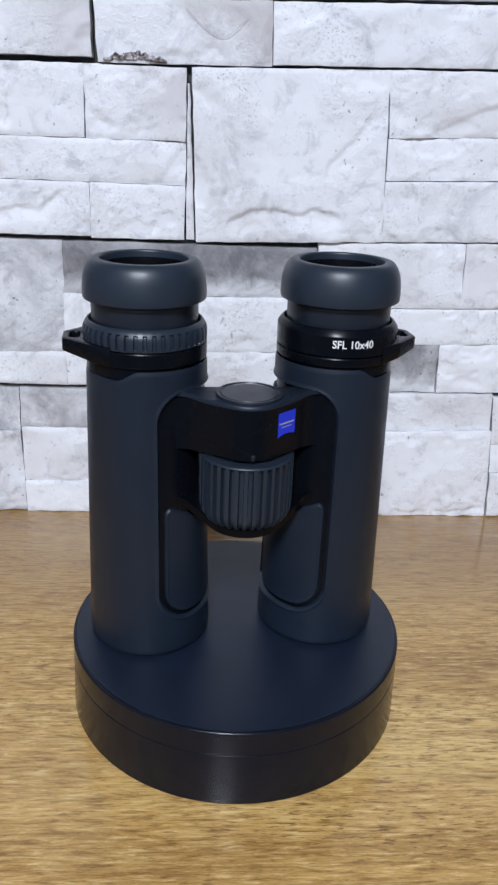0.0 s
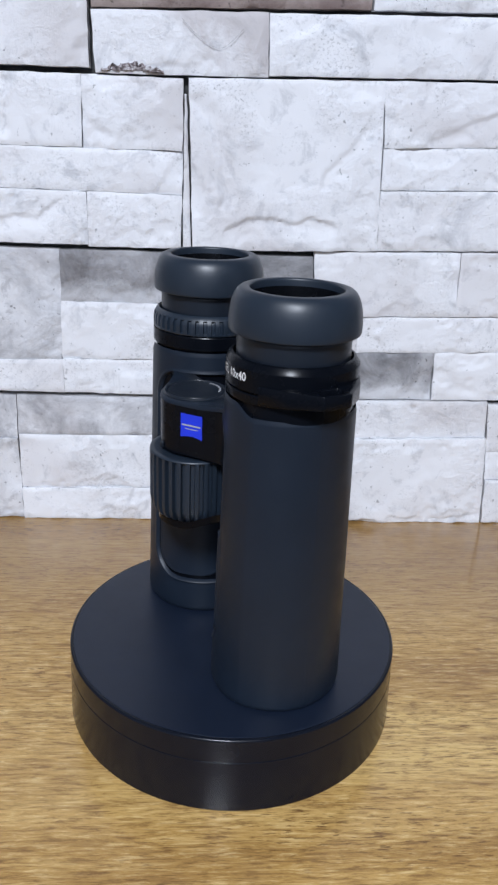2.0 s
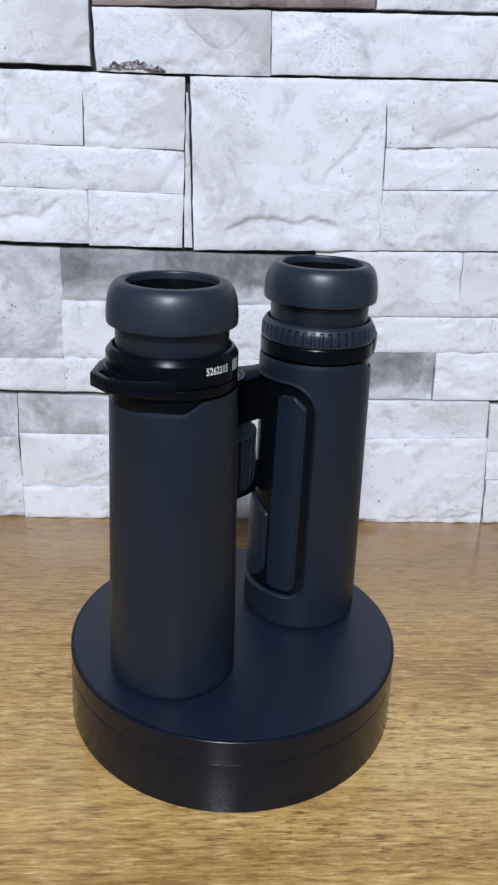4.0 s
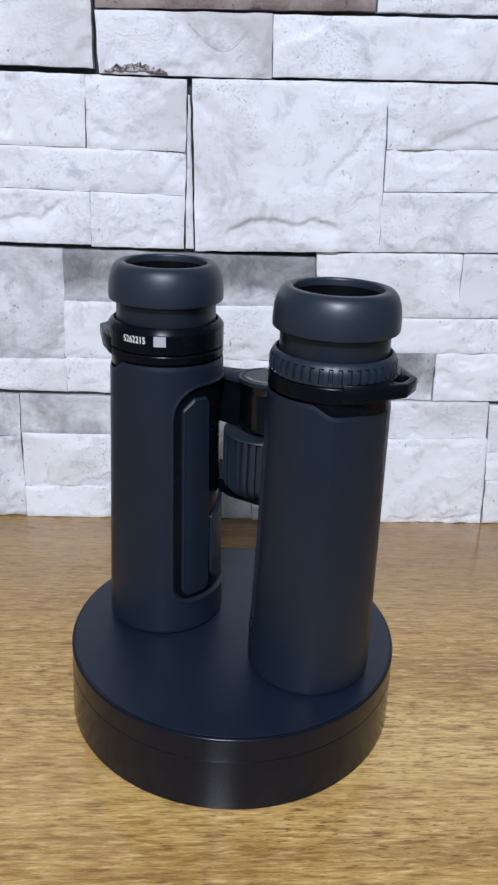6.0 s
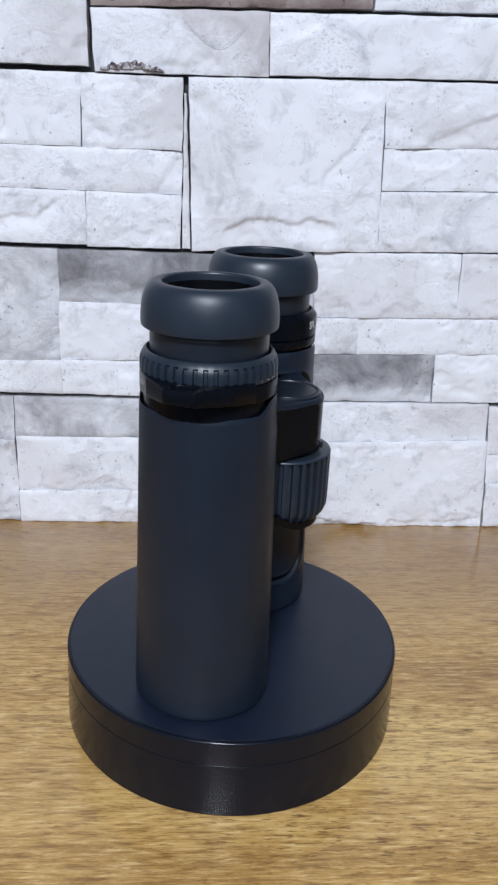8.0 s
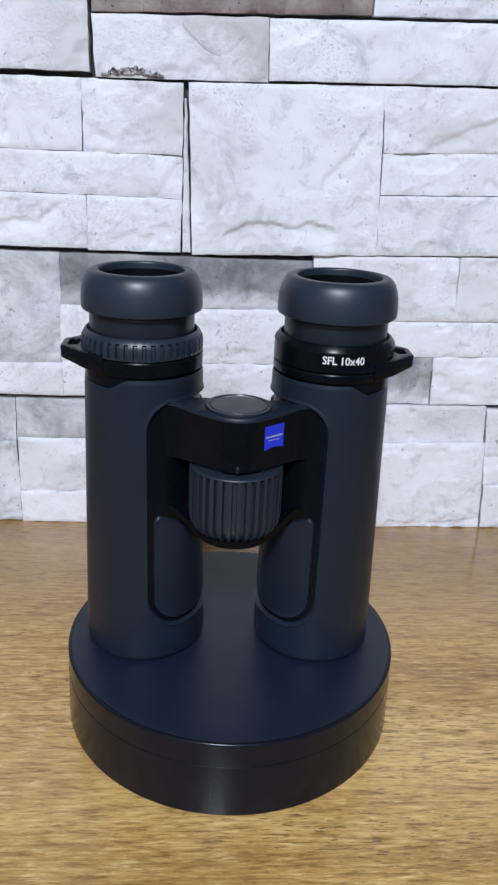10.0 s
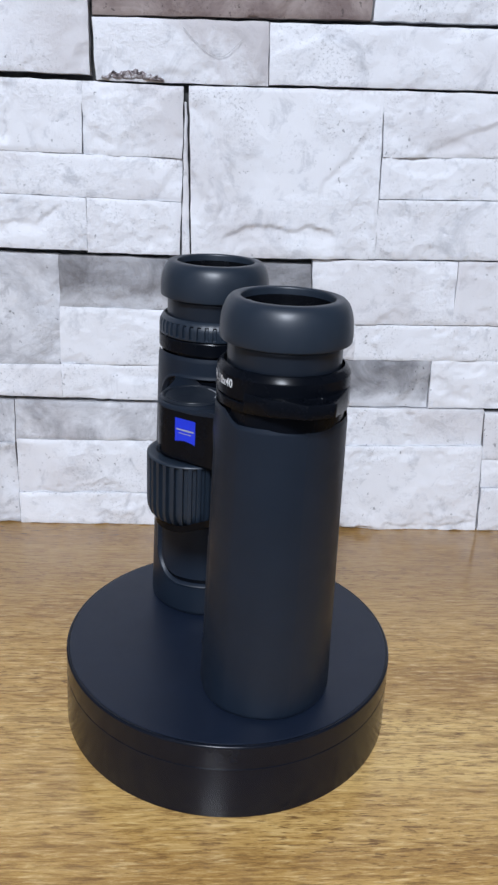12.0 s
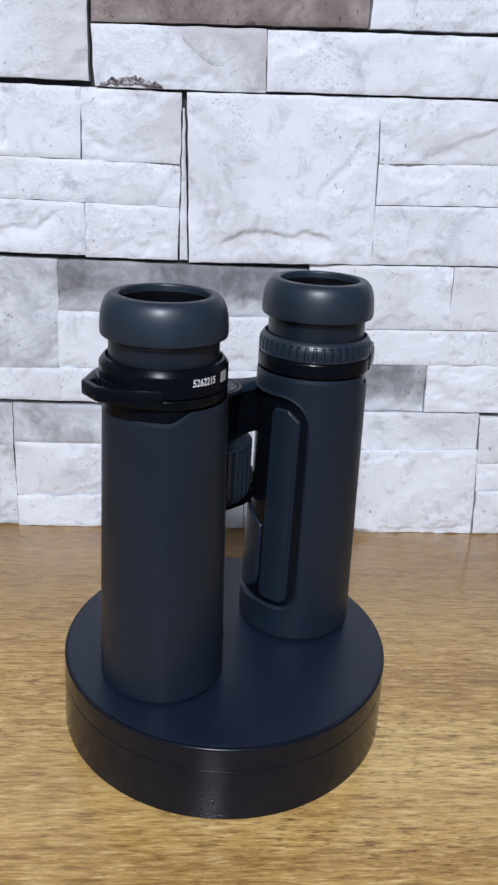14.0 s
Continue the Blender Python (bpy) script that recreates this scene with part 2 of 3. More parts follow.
room_part("wall_south", (-1.7, 1.7, -2.5, -2.4, -0.75, 1.8), "plain matt plaster wall behind the viewer")
room_part("wall_west", (-1.8, -1.7, -2.5, 0.28, -0.75, 1.8), "plain matt plaster side wall of the room")
room_part("wall_east", (1.7, 1.8, -2.5, 0.28, -0.75, 1.8), "plain matt plaster side wall of the room")
room_part("floor", (-1.8, 1.8, -2.5, 0.28, -0.85, -0.75), "plain dark grey floor below the table", DARK_FLOOR)
room_part("ceiling", (-1.8, 1.8, -2.5, 0.28, 1.8, 1.9), "plain white plaster ceiling over the room")

stone_wall = room_part("wall_north", (-1.7, 1.7, WALL_Y + 0.012, WALL_Y + 0.125, -0.75, 1.8), "whitewashed stacked stone wall behind the table")
bed = bmesh.new()
box(bed, -0.30, 0.34, WALL_Y + 0.007, WALL_Y + 0.0118, 0.0, 0.335)
part("joint_bed", bed, MORTAR, stone_wall, "dark recessed joints between the stones")

# ---- the table ----
table = thing("table", "varnished light oak table top with straight grain", "table")
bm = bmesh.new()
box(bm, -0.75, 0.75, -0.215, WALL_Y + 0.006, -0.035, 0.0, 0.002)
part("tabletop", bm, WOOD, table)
for sx in (-0.70, 0.64):
    for sy in (-0.19, 0.08):
        bm = bmesh.new()
        box(bm, sx, sx + 0.06, sy, sy + 0.06, -0.75, -0.035, 0.003)
        part("leg", bm, WOOD, table)

# ---- the turntable ----
DISC_Z = 0.0318
turntable = thing("turntable", "round satin black motorised display turntable on the table", "turntable")
SEAM_Z = 0.0218
bm = bmesh.new()
lathe(bm, [(0, 0.0), (0.0662, 0.0)] + arc(0.0664, 0.0008, 0.0008, -90, 0, 4) + arc(0.06655, SEAM_Z - 0.00015, 0.00015, 0, 90, 3) + [(0.0660, SEAM_Z), (0, SEAM_Z)], steps=160)
part("base", bm, BASE, turntable, "fixed black base ring")
bm = bmesh.new()
lathe(bm, [(0, SEAM_Z + 0.0002), (0.0660, SEAM_Z + 0.0002)] + arc(0.0665, SEAM_Z + 0.00035, 0.00015, -90, 0, 3) + arc(0.0657, DISC_Z - 0.0011, 0.0009, 0, 90, 8) + [(0.05, DISC_Z - 0.0003), (0, DISC_Z - 0.0003)], steps=160)
platter = part("platter", bm, BASE, turntable, "turning black platter")
# added thin disc that gives the top face a bluer tone than the sides
bm = bmesh.new()
lathe(bm, [(0, DISC_Z - 0.0003), (0.0652, DISC_Z - 0.0003), (0.0652, DISC_Z - 0.0001), (0.0650, DISC_Z), (0, DISC_Z)], steps=160)
part("platter_cover", bm, PLATTER, platter, "smooth dark blue-black top disc of the platter")

# ---- the binoculars ----
binoculars = thing("binoculars", "grey rubber-armoured binoculars standing upright on the turntable", "binoculars")
AXIS_X, AXIS_Y, OFFSET_X = 0.0349, 0.0019, -0.0012
FOOT_Z, TALL = 0.033, 0.982


def above_foot(z):
    return (z - FOOT_Z) * TALL



def bpart(name, bm, mat, parent=None, label="", sharp=35):
    """A part of the binoculars; heights are given with the foot at FOOT_Z."""
    for v in bm.verts:
        v.co.z = above_foot(v.co.z)
    return part(name, bm, mat, parent or binoculars, label, sharp)


def barrel_radius(z):
    r = 0.0221 + (0.145 - z) * 0.0021 / 0.105
    if z < 0.0362:
        k = (0.0362 - z) / 0.0030
        r -= 0.0014 * (1 - math.sqrt(max(0, 1 - k * k)))
    return r


def on_barrel(side, phi, r, z):
    """phi: degrees round the barrel, 0 towards the hinge, positive to the wheel's side."""
    a = radians(phi)
    return (OFFSET_X + side * AXIS_X - side * r * math.cos(a), AXIS_Y - r * math.sin(a), z)


def rounded(u, z, u0, u1, z0, z1, r):
    """Signed distance to a rounded rectangle; r names the corner radii (low-u low-z, high-u low-z, low-u high-z, high-u high-z)."""
    cu, cz = (u0 + u1) / 2, (z0 + z1) / 2
    k = r[(1 if u > cu else 0) + (2 if z > cz else 0)]
    du, dz = abs(u - cu) - (u1 - u0) / 2 + k, abs(z - cz) - (z1 - z0) / 2 + k
    return math.hypot(max(du, 0), max(dz, 0)) + min(max(du, dz), 0) - k


ARC = 0.0232 * math.pi / 180      # metres of surface per degree


def cutout(phi, z):
    return rounded(phi * ARC, z, -46 * ARC, 81.5 * ARC, 0.0485, 0.1405, (0.007, 0.013, 0.012, 0.011))


def front_panel(phi, z):
    d = rounded(phi * ARC, z, -2 * ARC, 76.3 * ARC, 0.0507, 0.0965, (0.010, 0.0105, 0.003, 0.003))
    return max(d, (z - 0.0965 + (70 - phi) * ARC * 0.45) * 0.91)


def back_panel(phi, z):
    d = rounded(phi * ARC, z, -38.5 * ARC, -6 * ARC, 0.0508, 0.1360, (0.004, 0.004, 0.003, 0.003))
    return max(d, (z - 0.1345 - (phi + 30) * ARC * 0.75) * 0.8)


def armour_top(phi):
    return 0.1490 - 0.0036 * smoothstep(97, 119, abs(phi))


def wrap(phi):
    return (phi + 180) % 360 - 180


def armour(side):
    bm = bmesh.new()
    nu, nv, z0 = 288, 230, 0.0333
    rows = []
    for v in range(nv + 1):
        row = []
        for u in range(nu):
            phi = wrap(360 * u / nu)
            z = z0 + (armour_top(phi) - z0) * v / nv
            r = barrel_radius(z)
            d = cutout(phi, z)
            k = min(1, max(0, abs(phi) - 119) / 61)
            r -= 0.0011 * (1 - (1 - k) ** 3)
            if abs(phi) > 179.2:
                r += 0.00010
            r += 0.00040 * math.exp(-((d - 0.0006) / 0.0005) ** 2)
            r -= 0.0022 * (1 - smoothstep(-0.0009, 0.0003, d))
            if v > nv - 3:
                r -= 0.0001 * (v - nv + 3)
            row.append(bm.verts.new(on_barrel(side, phi, r, z)))
        rows.append(row)
    for a, b in zip(rows, rows[1:]):
        for u in range(nu):
            w = (u + 1) % nu
            bm.faces.new((a[u], a[w], b[w], b[u]))
    bm.faces.new(rows[0])
    return bm


def panel(side, shape, phi0, phi1, z0, z1, nu, nv):
    bm = bmesh.new()
    rows = []
    for v in range(nv + 1):
        z = z0 + (z1 - z0) * v / nv
        row = []
        for u in range(nu + 1):
            phi = phi0 + (phi1 - phi0) * u / nu
            d = shape(phi, z)
            r = barrel_radius(z) - 0.0002 + 0.00022 * math.exp(-((d + 0.0008) / 0.0005) ** 2) - 0.0022 * smoothstep(-0.0006, 0.0008, d)
            row.append(bm.verts.new(on_barrel(side, phi, r, z)))
        rows.append(row)
    for a, b in zip(rows, rows[1:]):
        for u in range(nu):
            bm.faces.new((a[u], a[u + 1], b[u + 1], b[u]))
    return bm


def eyecup(side):
    cx, cy = OFFSET_X + side * AXIS_X, AXIS_Y
    bm = bmesh.new()
    outer = [(0.0158, 0.1712), (0.0190, 0.1706), (0.0206, 0.1704)] + arc(0.0209, 0.1709, 0.0005, -90, 0, 4)
    outer += [(0.0215, 0.1725), (0.0214, 0.1748), (0.02115, 0.1776), (0.0206, 0.1800), (0.0199, 0.1818), (0.0192, 0.1829), (0.0186, 0.1835)]
    inner = [(0.0181, 0.1839), (0.0170, 0.1841), (0.0155, 0.1841), (0.0152, 0.1839), (0.0151, 0.1834), (0.0150, 0.1812), (0.0158, 0.1808)]
    lathe(bm, outer + inner, cx, cy, 112, closed=True)
    cup = bpart("eyecup", bm, CUP_RUBBER, None, "soft grey rubber eyecup", 50)
    bm = bmesh.new()
    lathe(bm, [(0, 0.1752), (0.004, 0.1750), (0.008, 0.1744), (0.0115, 0.1733), (0.0139, 0.1724)], cx, cy, 64)
    bpart("lens", bm, LENS, cup, "dark coated eyepiece lens")
    bm = bmesh.new()
    lathe(bm, [(0.0155, 0.1816), (0.0147, 0.1816), (0.0145, 0.1780), (0.0141, 0.1776), (0.0140, 0.1722), (0.0155, 0.1716)], cx, cy, 80, closed=True)
    bpart("inner_sleeve", bm, SLEEVE, cup, "black sleeve inside the eyecup", 25)
    bm = bmesh.new()
    lathe(bm, [(0.0139, 0.1730), (0.0139, 0.1752), (0.0118, 0.1746), (0.0116, 0.1732)], cx, cy, 64, closed=True)
    bpart("lens_ring", bm, SATIN, cup, "black ring round the lens")
    bm = bmesh.new()
    lathe(bm, [(0.0176, 0.1560), (0.0187, 0.1560), (0.0187, 0.1690), (0.0184, 0.1697), (0.0180, 0.1699), (0.0180, 0.1722), (0.0168, 0.1722)], cx, cy, 96)
    bpart("eyepiece_tube", bm, TUBE, None, "black eyepiece tube")


def collar(side):
    cx, cy = OFFSET_X + side * AXIS_X, AXIS_Y
    bm = bmesh.new()
    top = 0.1553 if side < 0 else 0.1531
    lathe(bm, [(0.0185, 0.1400), (0.0208, 0.1400), (0.0208, 0.1498), (0.0218, 0.1500), (0.0219, 0.1503), (0.0219, top - 0.0005), (0.0217, top - 0.0001), (0.0210, top), (0.0188, top)], cx, cy, 112)
    bpart("collar", bm, GLOSS, None, "glossy black collar", 20)


def lug(side):
    """A strap eyelet on the outer side: a flat loop that runs out of the collar."""
    cx = OFFSET_X + side * AXIS_X
    outer = [(0.0120, 0.0187), (0.0200, 0.0135), (0.0268, 0.0066), (0.0287, 0.0048), (0.0287, -0.0048), (0.0268, -0.0066), (0.0200, -0.0135), (0.0120, -0.0187)]
    hole = [(0.0226, 0.0030), (0.0231, 0.0040), (0.0252, 0.0040), (0.0264, 0.0030), (0.0264, -0.0030), (0.0252, -0.0040), (0.0231, -0.0040), (0.0226, -0.0030)]
    bm = bmesh.new()

    def ring(points, z, drop):
        return [bm.verts.new((cx + side * x, AXIS_Y + y, z + drop(x))) for x, y in points]
    top, low = (lambda x: 0.0), (lambda x: -0.0012 * max(0, 0.0287 - x) / 0.009)
    ot, it = ring(outer, 0.1567, top), ring(hole, 0.1567, top)
    ob, ib = ring(outer, 0.1520, low), ring(hole, 0.1520, low)
    n = len(outer)
    for i in range(n):
        j = (i + 1) % n
        bm.faces.new((ot[i], ot[j], it[j], it[i]))
        bm.faces.new((ob[i], ib[i], ib[j], ob[j]))
        bm.faces.new((ot[i], ob[i], ob[j], ot[j]))
        bm.faces.new((it[i], it[j], ib[j], ib[i]))
    edges = [e for e in bm.edges if e.calc_length() > 0.0012]
    bmesh.ops.bevel(bm, geom=edges, offset=0.0005, segments=2, affect="EDGES", profile=0.5)
    bpart("strap_lug", bm, GLOSS, None, "black strap lug with a slot")


for side in (-1, 1):
    cx = OFFSET_X + side * AXIS_X
    bpart("barrel_armour", armour(side), RUBBER, None, "dark blue-grey rubber barrel armour", 60)
    bm = bmesh.new()
    lathe(bm, [(0, 0.0345)] + [(barrel_radius(z) - 0.0012, z) for z in (0.0345, 0.045, 0.06, 0.08, 0.10, 0.12, 0.14, 0.1455)] + [(0.018, 0.1455)], cx, AXIS_Y, 128)
    bpart("barrel_body", bm, GLOSS, None, "glossy black barrel under the armour")
    bpart("grip_panel", panel(side, front_panel, -12, 84, 0.045, 0.102, 120, 92), RUBBER, None, "rubber grip panel by the wheel", 60)
    bpart("grip_panel", panel(side, back_panel, -46, 0, 0.045, 0.142, 70, 130), RUBBER, None, "long rubber thumb panel", 60)
    collar(side)
    lug(side)
    eyecup(side)

# ring with grip notches on one eyepiece, plain ring with print on the other
GRIPS = 44


def notch(a, k):
    if not 3 <= k <= 8:
        return 0
    return -0.0010 if (a * GRIPS / (2 * math.pi) + 0.02) % 1 > 0.56 else 0


bm = bmesh.new()
lathe(bm, [(0.0188, 0.1557), (0.0217, 0.1557), (0.02185, 0.1562), (0.02185, 0.1565), (0.02185, 0.1568), (0.02185, 0.1580), (0.02185, 0.1592), (0.0217, 0.1604), (0.0215, 0.1608), (0.0212, 0.1615), (0.0204, 0.1628), (0.0197, 0.1631), (0.0195, 0.1622), (0.0188, 0.1612)],
      OFFSET_X - AXIS_X, AXIS_Y, GRIPS * 12, notch)
bpart("dioptre_ring", bm, CUP_RUBBER, None, "ribbed rubber dioptre ring", 40)
bm = bmesh.new()
lathe(bm, [(0.0188, 0.1535), (0.0217, 0.1535), (0.0219, 0.1538), (0.0219, 0.1607), (0.0217, 0.1612), (0.0205, 0.1628), (0.0197, 0.1631), (0.0195, 0.1622), (0.0188, 0.1612)], OFFSET_X + AXIS_X, AXIS_Y, 128)
plain_ring = bpart("eyepiece_ring", bm, GLOSS, None, "glossy black ring with white print", 20)


def lettering(text, phi0, phi1, z, height, parent, label):
    """White print bent round the plain ring."""
    curve = bpy.data.curves.new("print", "FONT")
    curve.body, curve.size, curve.resolution_u = text, 1.0, 3
    curve.offset = 0.018
    probe = new("print", curve)
    bpy.context.view_layer.update()
    me = bpy.data.meshes.new_from_object(probe.evaluated_get(bpy.context.evaluated_depsgraph_get()))
    bpy.data.objects.remove(probe)
    xs = [v.co.x for v in me.vertices]
    ys = [v.co.y for v in me.vertices]
    for v in me.vertices:
        phi = phi0 + (phi1 - phi0) * (v.co.x - min(xs)) / (max(xs) - min(xs))
        h = z + height * (v.co.y - min(ys)) / (max(ys) - min(ys))
        x, y, _ = on_barrel(1, phi, 0.02198, h)
        v.co = (x, y, above_foot(h))
    me.materials.clear()
    me.materials.append(PRINT)
    ob = new("print", me)
    ob.parent = parent
    return tagged(ob, label)


lettering("SFL 10x40", 71.5, 110, 0.1568, 0.0029, plain_ring, "white printed lettering")
lettering("5262215", -98, -74, 0.1575, 0.0026, plain_ring, "small white printed figures")


def bent_patch(bm, side, phi0, phi1, z0, z1, r, n=8):
    low = [bm.verts.new(on_barrel(side, phi0 + (phi1 - phi0) * k / n, r, z0)) for k in range(n + 1)]
    high = [bm.verts.new(on_barrel(side, phi0 + (phi1 - phi0) * k / n, r, z1)) for k in range(n + 1)]
    for k in range(n):
        bm.faces.new((low[k], low[k + 1], high[k + 1], high[k]))


bm = bmesh.new()
bent_patch(bm, 1, -66, -54.5, 0.1568, 0.1606, 0.02198)
bpart("print_square", bm, SQUARE, plain_ring, "small white printed square")

# hinge: upper bridge, cap, focus wheel and lower bracket
HEAD_Y = -0.0175


def head_front(x, nose, slope=0.75):
    """Front line of a bridge: a round nose, then straight flanks that run softly into the barrels."""
    x, turn = abs(x), nose * math.sin(math.atan(slope))
    if x < turn:
        return HEAD_Y - math.sqrt(nose * nose - x * x)
    flank = HEAD_Y - math.sqrt(nose * nose - turn * turn) + slope * (x - turn)
    barrel = AXIS_Y - math.sqrt(max(0, 0.0206 ** 2 - (x - AXIS_X) ** 2))
    k = max(0.007 - abs(flank - barrel), 0) / 0.007
    return min(flank, barrel) - k * k * 0.007 / 4


def bridge_outline(nose, wing_x, back, n=48):
    xs = [-wing_x + 2 * wing_x * k / n for k in range(n + 1)]
    front = [(OFFSET_X + x, head_front(x, nose)) for x in xs]
    rear = [(OFFSET_X + x, back + 0.003 * math.cos(x / wing_x * 1.5)) for x in reversed(xs[6:-6])]
    return front + rear


def rounded_slab(bm, outline, z0, z1, edge, mid):
    """Extruded outline with a softened upper edge."""
    cx = sum(p[0] for p in outline) / len(outline)
    cy = mid
    levels = [(1.0, z0), (1.0, z1 - edge), (1 - edge * 8, z1 - edge * 0.6), (1 - edge * 22, z1 - edge * 0.25), (1 - edge * 48, z1)]
    rings = [[bm.verts.new((x, cy + (y - cy) * s, z + 0.0012 * smoothstep(0.014, 0.025, abs(x - cx)))) for x, y in outline] for s, z in levels]
    n = len(outline)
    for a, b in zip(rings, rings[1:]):
        for i in range(n):
            j = (i + 1) % n
            bm.faces.new((a[i], a[j], b[j], b[i]))
    bm.faces.new(list(reversed(rings[0])))
    bm.faces.new(rings[-1])


bm = bmesh.new()
slab(bm, bridge_outline(0.0128, 0.0305, -0.0135), lambda x, y: 0.1197, lambda x, y: 0.1389)
bmesh.ops.bevel(bm, geom=[e for e in bm.edges if len(e.link_faces) == 2 and e.calc_face_angle(0) > 1.2], offset=0.0005, segments=2, affect="EDGES", profile=0.5)
bridge = bpart("hinge_bridge", bm, GLOSS, None, "glossy black hinge bridge")
bm = bmesh.new()
rounded_slab(bm, bridge_outline(0.0130, 0.0305, -0.0125), 0.1383, 0.1399, 0.0014, -0.0175)
saddle = bpart("hinge_saddle", bm, RUBBER, None, "rubber saddle over the hinge", 60)
bm = bmesh.new()
lathe(bm, [(0, 0.1196), (0.0100, 0.1196), (0.0104, 0.1200), (0.0104, 0.1222), (0.0109, 0.1226), (0.0109, 0.1360), (0.0113, 0.1366), (0.0113, 0.1394), (0, 0.1394)], OFFSET_X, HEAD_Y, 80)
bpart("hinge_post", bm, BRIGHT, None, "round black hinge post")
bm = bmesh.new()
lathe(bm, [(0.0118, 0.1392), (0.0118, 0.1404), (0.0114, 0.1408), (0.0106, 0.1408), (0.0103, 0.1403), (0.0100, 0.1403), (0.0098, 0.1407), (0, 0.1409)], OFFSET_X, HEAD_Y, 80)
cap = bpart("hinge_cap", bm, TUBE, None, "round dark hinge cap")
bm = bmesh.new()
for k in range(11):
    a = radians(90 - 40 + 7 * k)
    t = Matrix.Translation((OFFSET_X + 0.0086 * math.cos(a), HEAD_Y + 0.0086 * math.sin(a), 0.1409)) @ Matrix.Rotation(a, 4, "Z") @ Matrix.Diagonal((0.0007, 0.00055, 0.0001, 1))
    bmesh.ops.create_cube(bm, size=1, matrix=t)
bpart("cap_print", bm, FAINT, cap, "fine pale ring of print")

bm = bmesh.new()
RIBS = 32


def rib(a, k):
    if not 5 <= k <= 12:
        return 0
    return -0.0017 if (a * RIBS / (2 * math.pi) + 0.02) % 1 > 0.45 else 0


lathe(bm, [(0.006, 0.1178), (0.0150, 0.1186), (0.0164, 0.1186), (0.0168, 0.1183), (0.0169, 0.1179), (0.0169, 0.1175), (0.0169, 0.1110), (0.0169, 0.1050), (0.0169, 0.0995), (0.0167, 0.0970), (0.0159, 0.0948), (0.0147, 0.0934), (0.0141, 0.0930), (0.006, 0.0930)], OFFSET_X, HEAD_Y, RIBS * 12, rib)
wheel = bpart("focus_wheel", bm, CUP_RUBBER, None, "ribbed rubber focus wheel", 40)
bm = bmesh.new()
lathe(bm, [(0.0, 0.0905), (0.0045, 0.0905), (0.0045, 0.1195), (0.0, 0.1195)], OFFSET_X, HEAD_Y, 32)
bpart("spindle", bm, SATIN, wheel, "black wheel spindle")


def arm_rise(x):
    return 0.0085 * smoothstep(0.009, 0.027, abs(x - OFFSET_X))


bm = bmesh.new()
slab(bm, bridge_outline(0.0136, 0.0285, -0.009), lambda x, y: 0.0898 + arm_rise(x), lambda x, y: 0.0927 + arm_rise(x))
bmesh.ops.bevel(bm, geom=[e for e in bm.edges if len(e.link_faces) == 2 and e.calc_face_angle(0) > 1.2], offset=0.0008, segments=3, affect="EDGES", profile=0.5)
bpart("lower_bracket", bm, LACQUER, None, "glossy black bracket under the wheel")

bm = bmesh.new()
pin = [(0, -0.0009), (0.0007, -0.0009), (0.0009, -0.0006), (0.0009, 0.0011), (0.0006, 0.0014), (0, 0.0015)]
lathe(bm, [(r, 0.1207 + z) for r, z in pin], OFFSET_X, HEAD_Y - 0.0130, 20)
bpart("index_pin", bm, TUBE, bridge, "small glossy index pin over the wheel")


# badge on the flank of the head
def badge(bm, x0, x1, z0, z1, off, sag=0.0, n=8):
    low, high = [], []
    for k in range(n + 1):
        x = x0 + (x1 - x0) * k / n
        at = (OFFSET_X + x + 0.6 * off, head_front(x, 0.0128) - 0.8 * off)
        low.append(bm.verts.new((*at, z0 + sag * math.sin(math.pi * k / n))))
        high.append(bm.verts.new((*at, z1)))
    for k in range(n):
        bm.faces.new((low[k], low[k + 1], high[k + 1], high[k]))


bm = bmesh.new()
badge(bm, 0.0088, 0.0158, 0.1268, 0.1359, 0.00012, 0.0008)
mark = bpart("badge", bm, BLUE, bridge, "square blue badge")
bm = bmesh.new()
badge(bm, 0.0093, 0.0153, 0.1314, 0.1320, 0.0002)
badge(bm, 0.0102, 0.0144, 0.1302, 0.1305, 0.0002)
bpart("badge_line", bm, FAINT, mark, "thin pale lines on the badge")

# ---- the stones of the wall ----
STONE_SEED = [0]


def lip(a, b, w, h, depth, reach, points, p):
    """Depth, in millimetres, of a broken lip: deep just past the line, on its right-hand side, and running out over the reach."""
    best = None
    x = a * w + 1.6 * noise.noise(p * 4.0) + 0.7 * noise.noise(p * 11.0)
    z = b * h + 1.6 * noise.noise(p * 4.0 + Vector((3, 1, 8))) + 0.7 * noise.noise(p * 11.0 + Vector((5, 2, 1)))
    last = len(points) - 2
    for k, ((a0, b0), (a1, b1)) in enumerate(zip(points, points[1:])):
        dx, dz = (a1 - a0) * w, (b1 - b0) * h
        long = math.hypot(dx, dz)
        at = ((x - a0 * w) * dx + (z - b0 * h) * dz) / (long * long)
        held = min(1, max(0, at))
        far = math.hypot(x - a0 * w - held * dx, z - b0 * h - held * dz)
        if best is None or far < best[0]:
            side = ((x - a0 * w) * dz - (z - b0 * h) * dx) / long
            over = max(0, -at if k == 0 else 0, at - 1 if k == last else 0) * long
            best = (far, side, over)
    far, side, over = best
    fade = 1 - smoothstep(0.0, 5.0, over)
    return depth * fade * smoothstep(-0.35, 0.35, side) * (1 - smoothstep(0.15 * reach, reach, far))


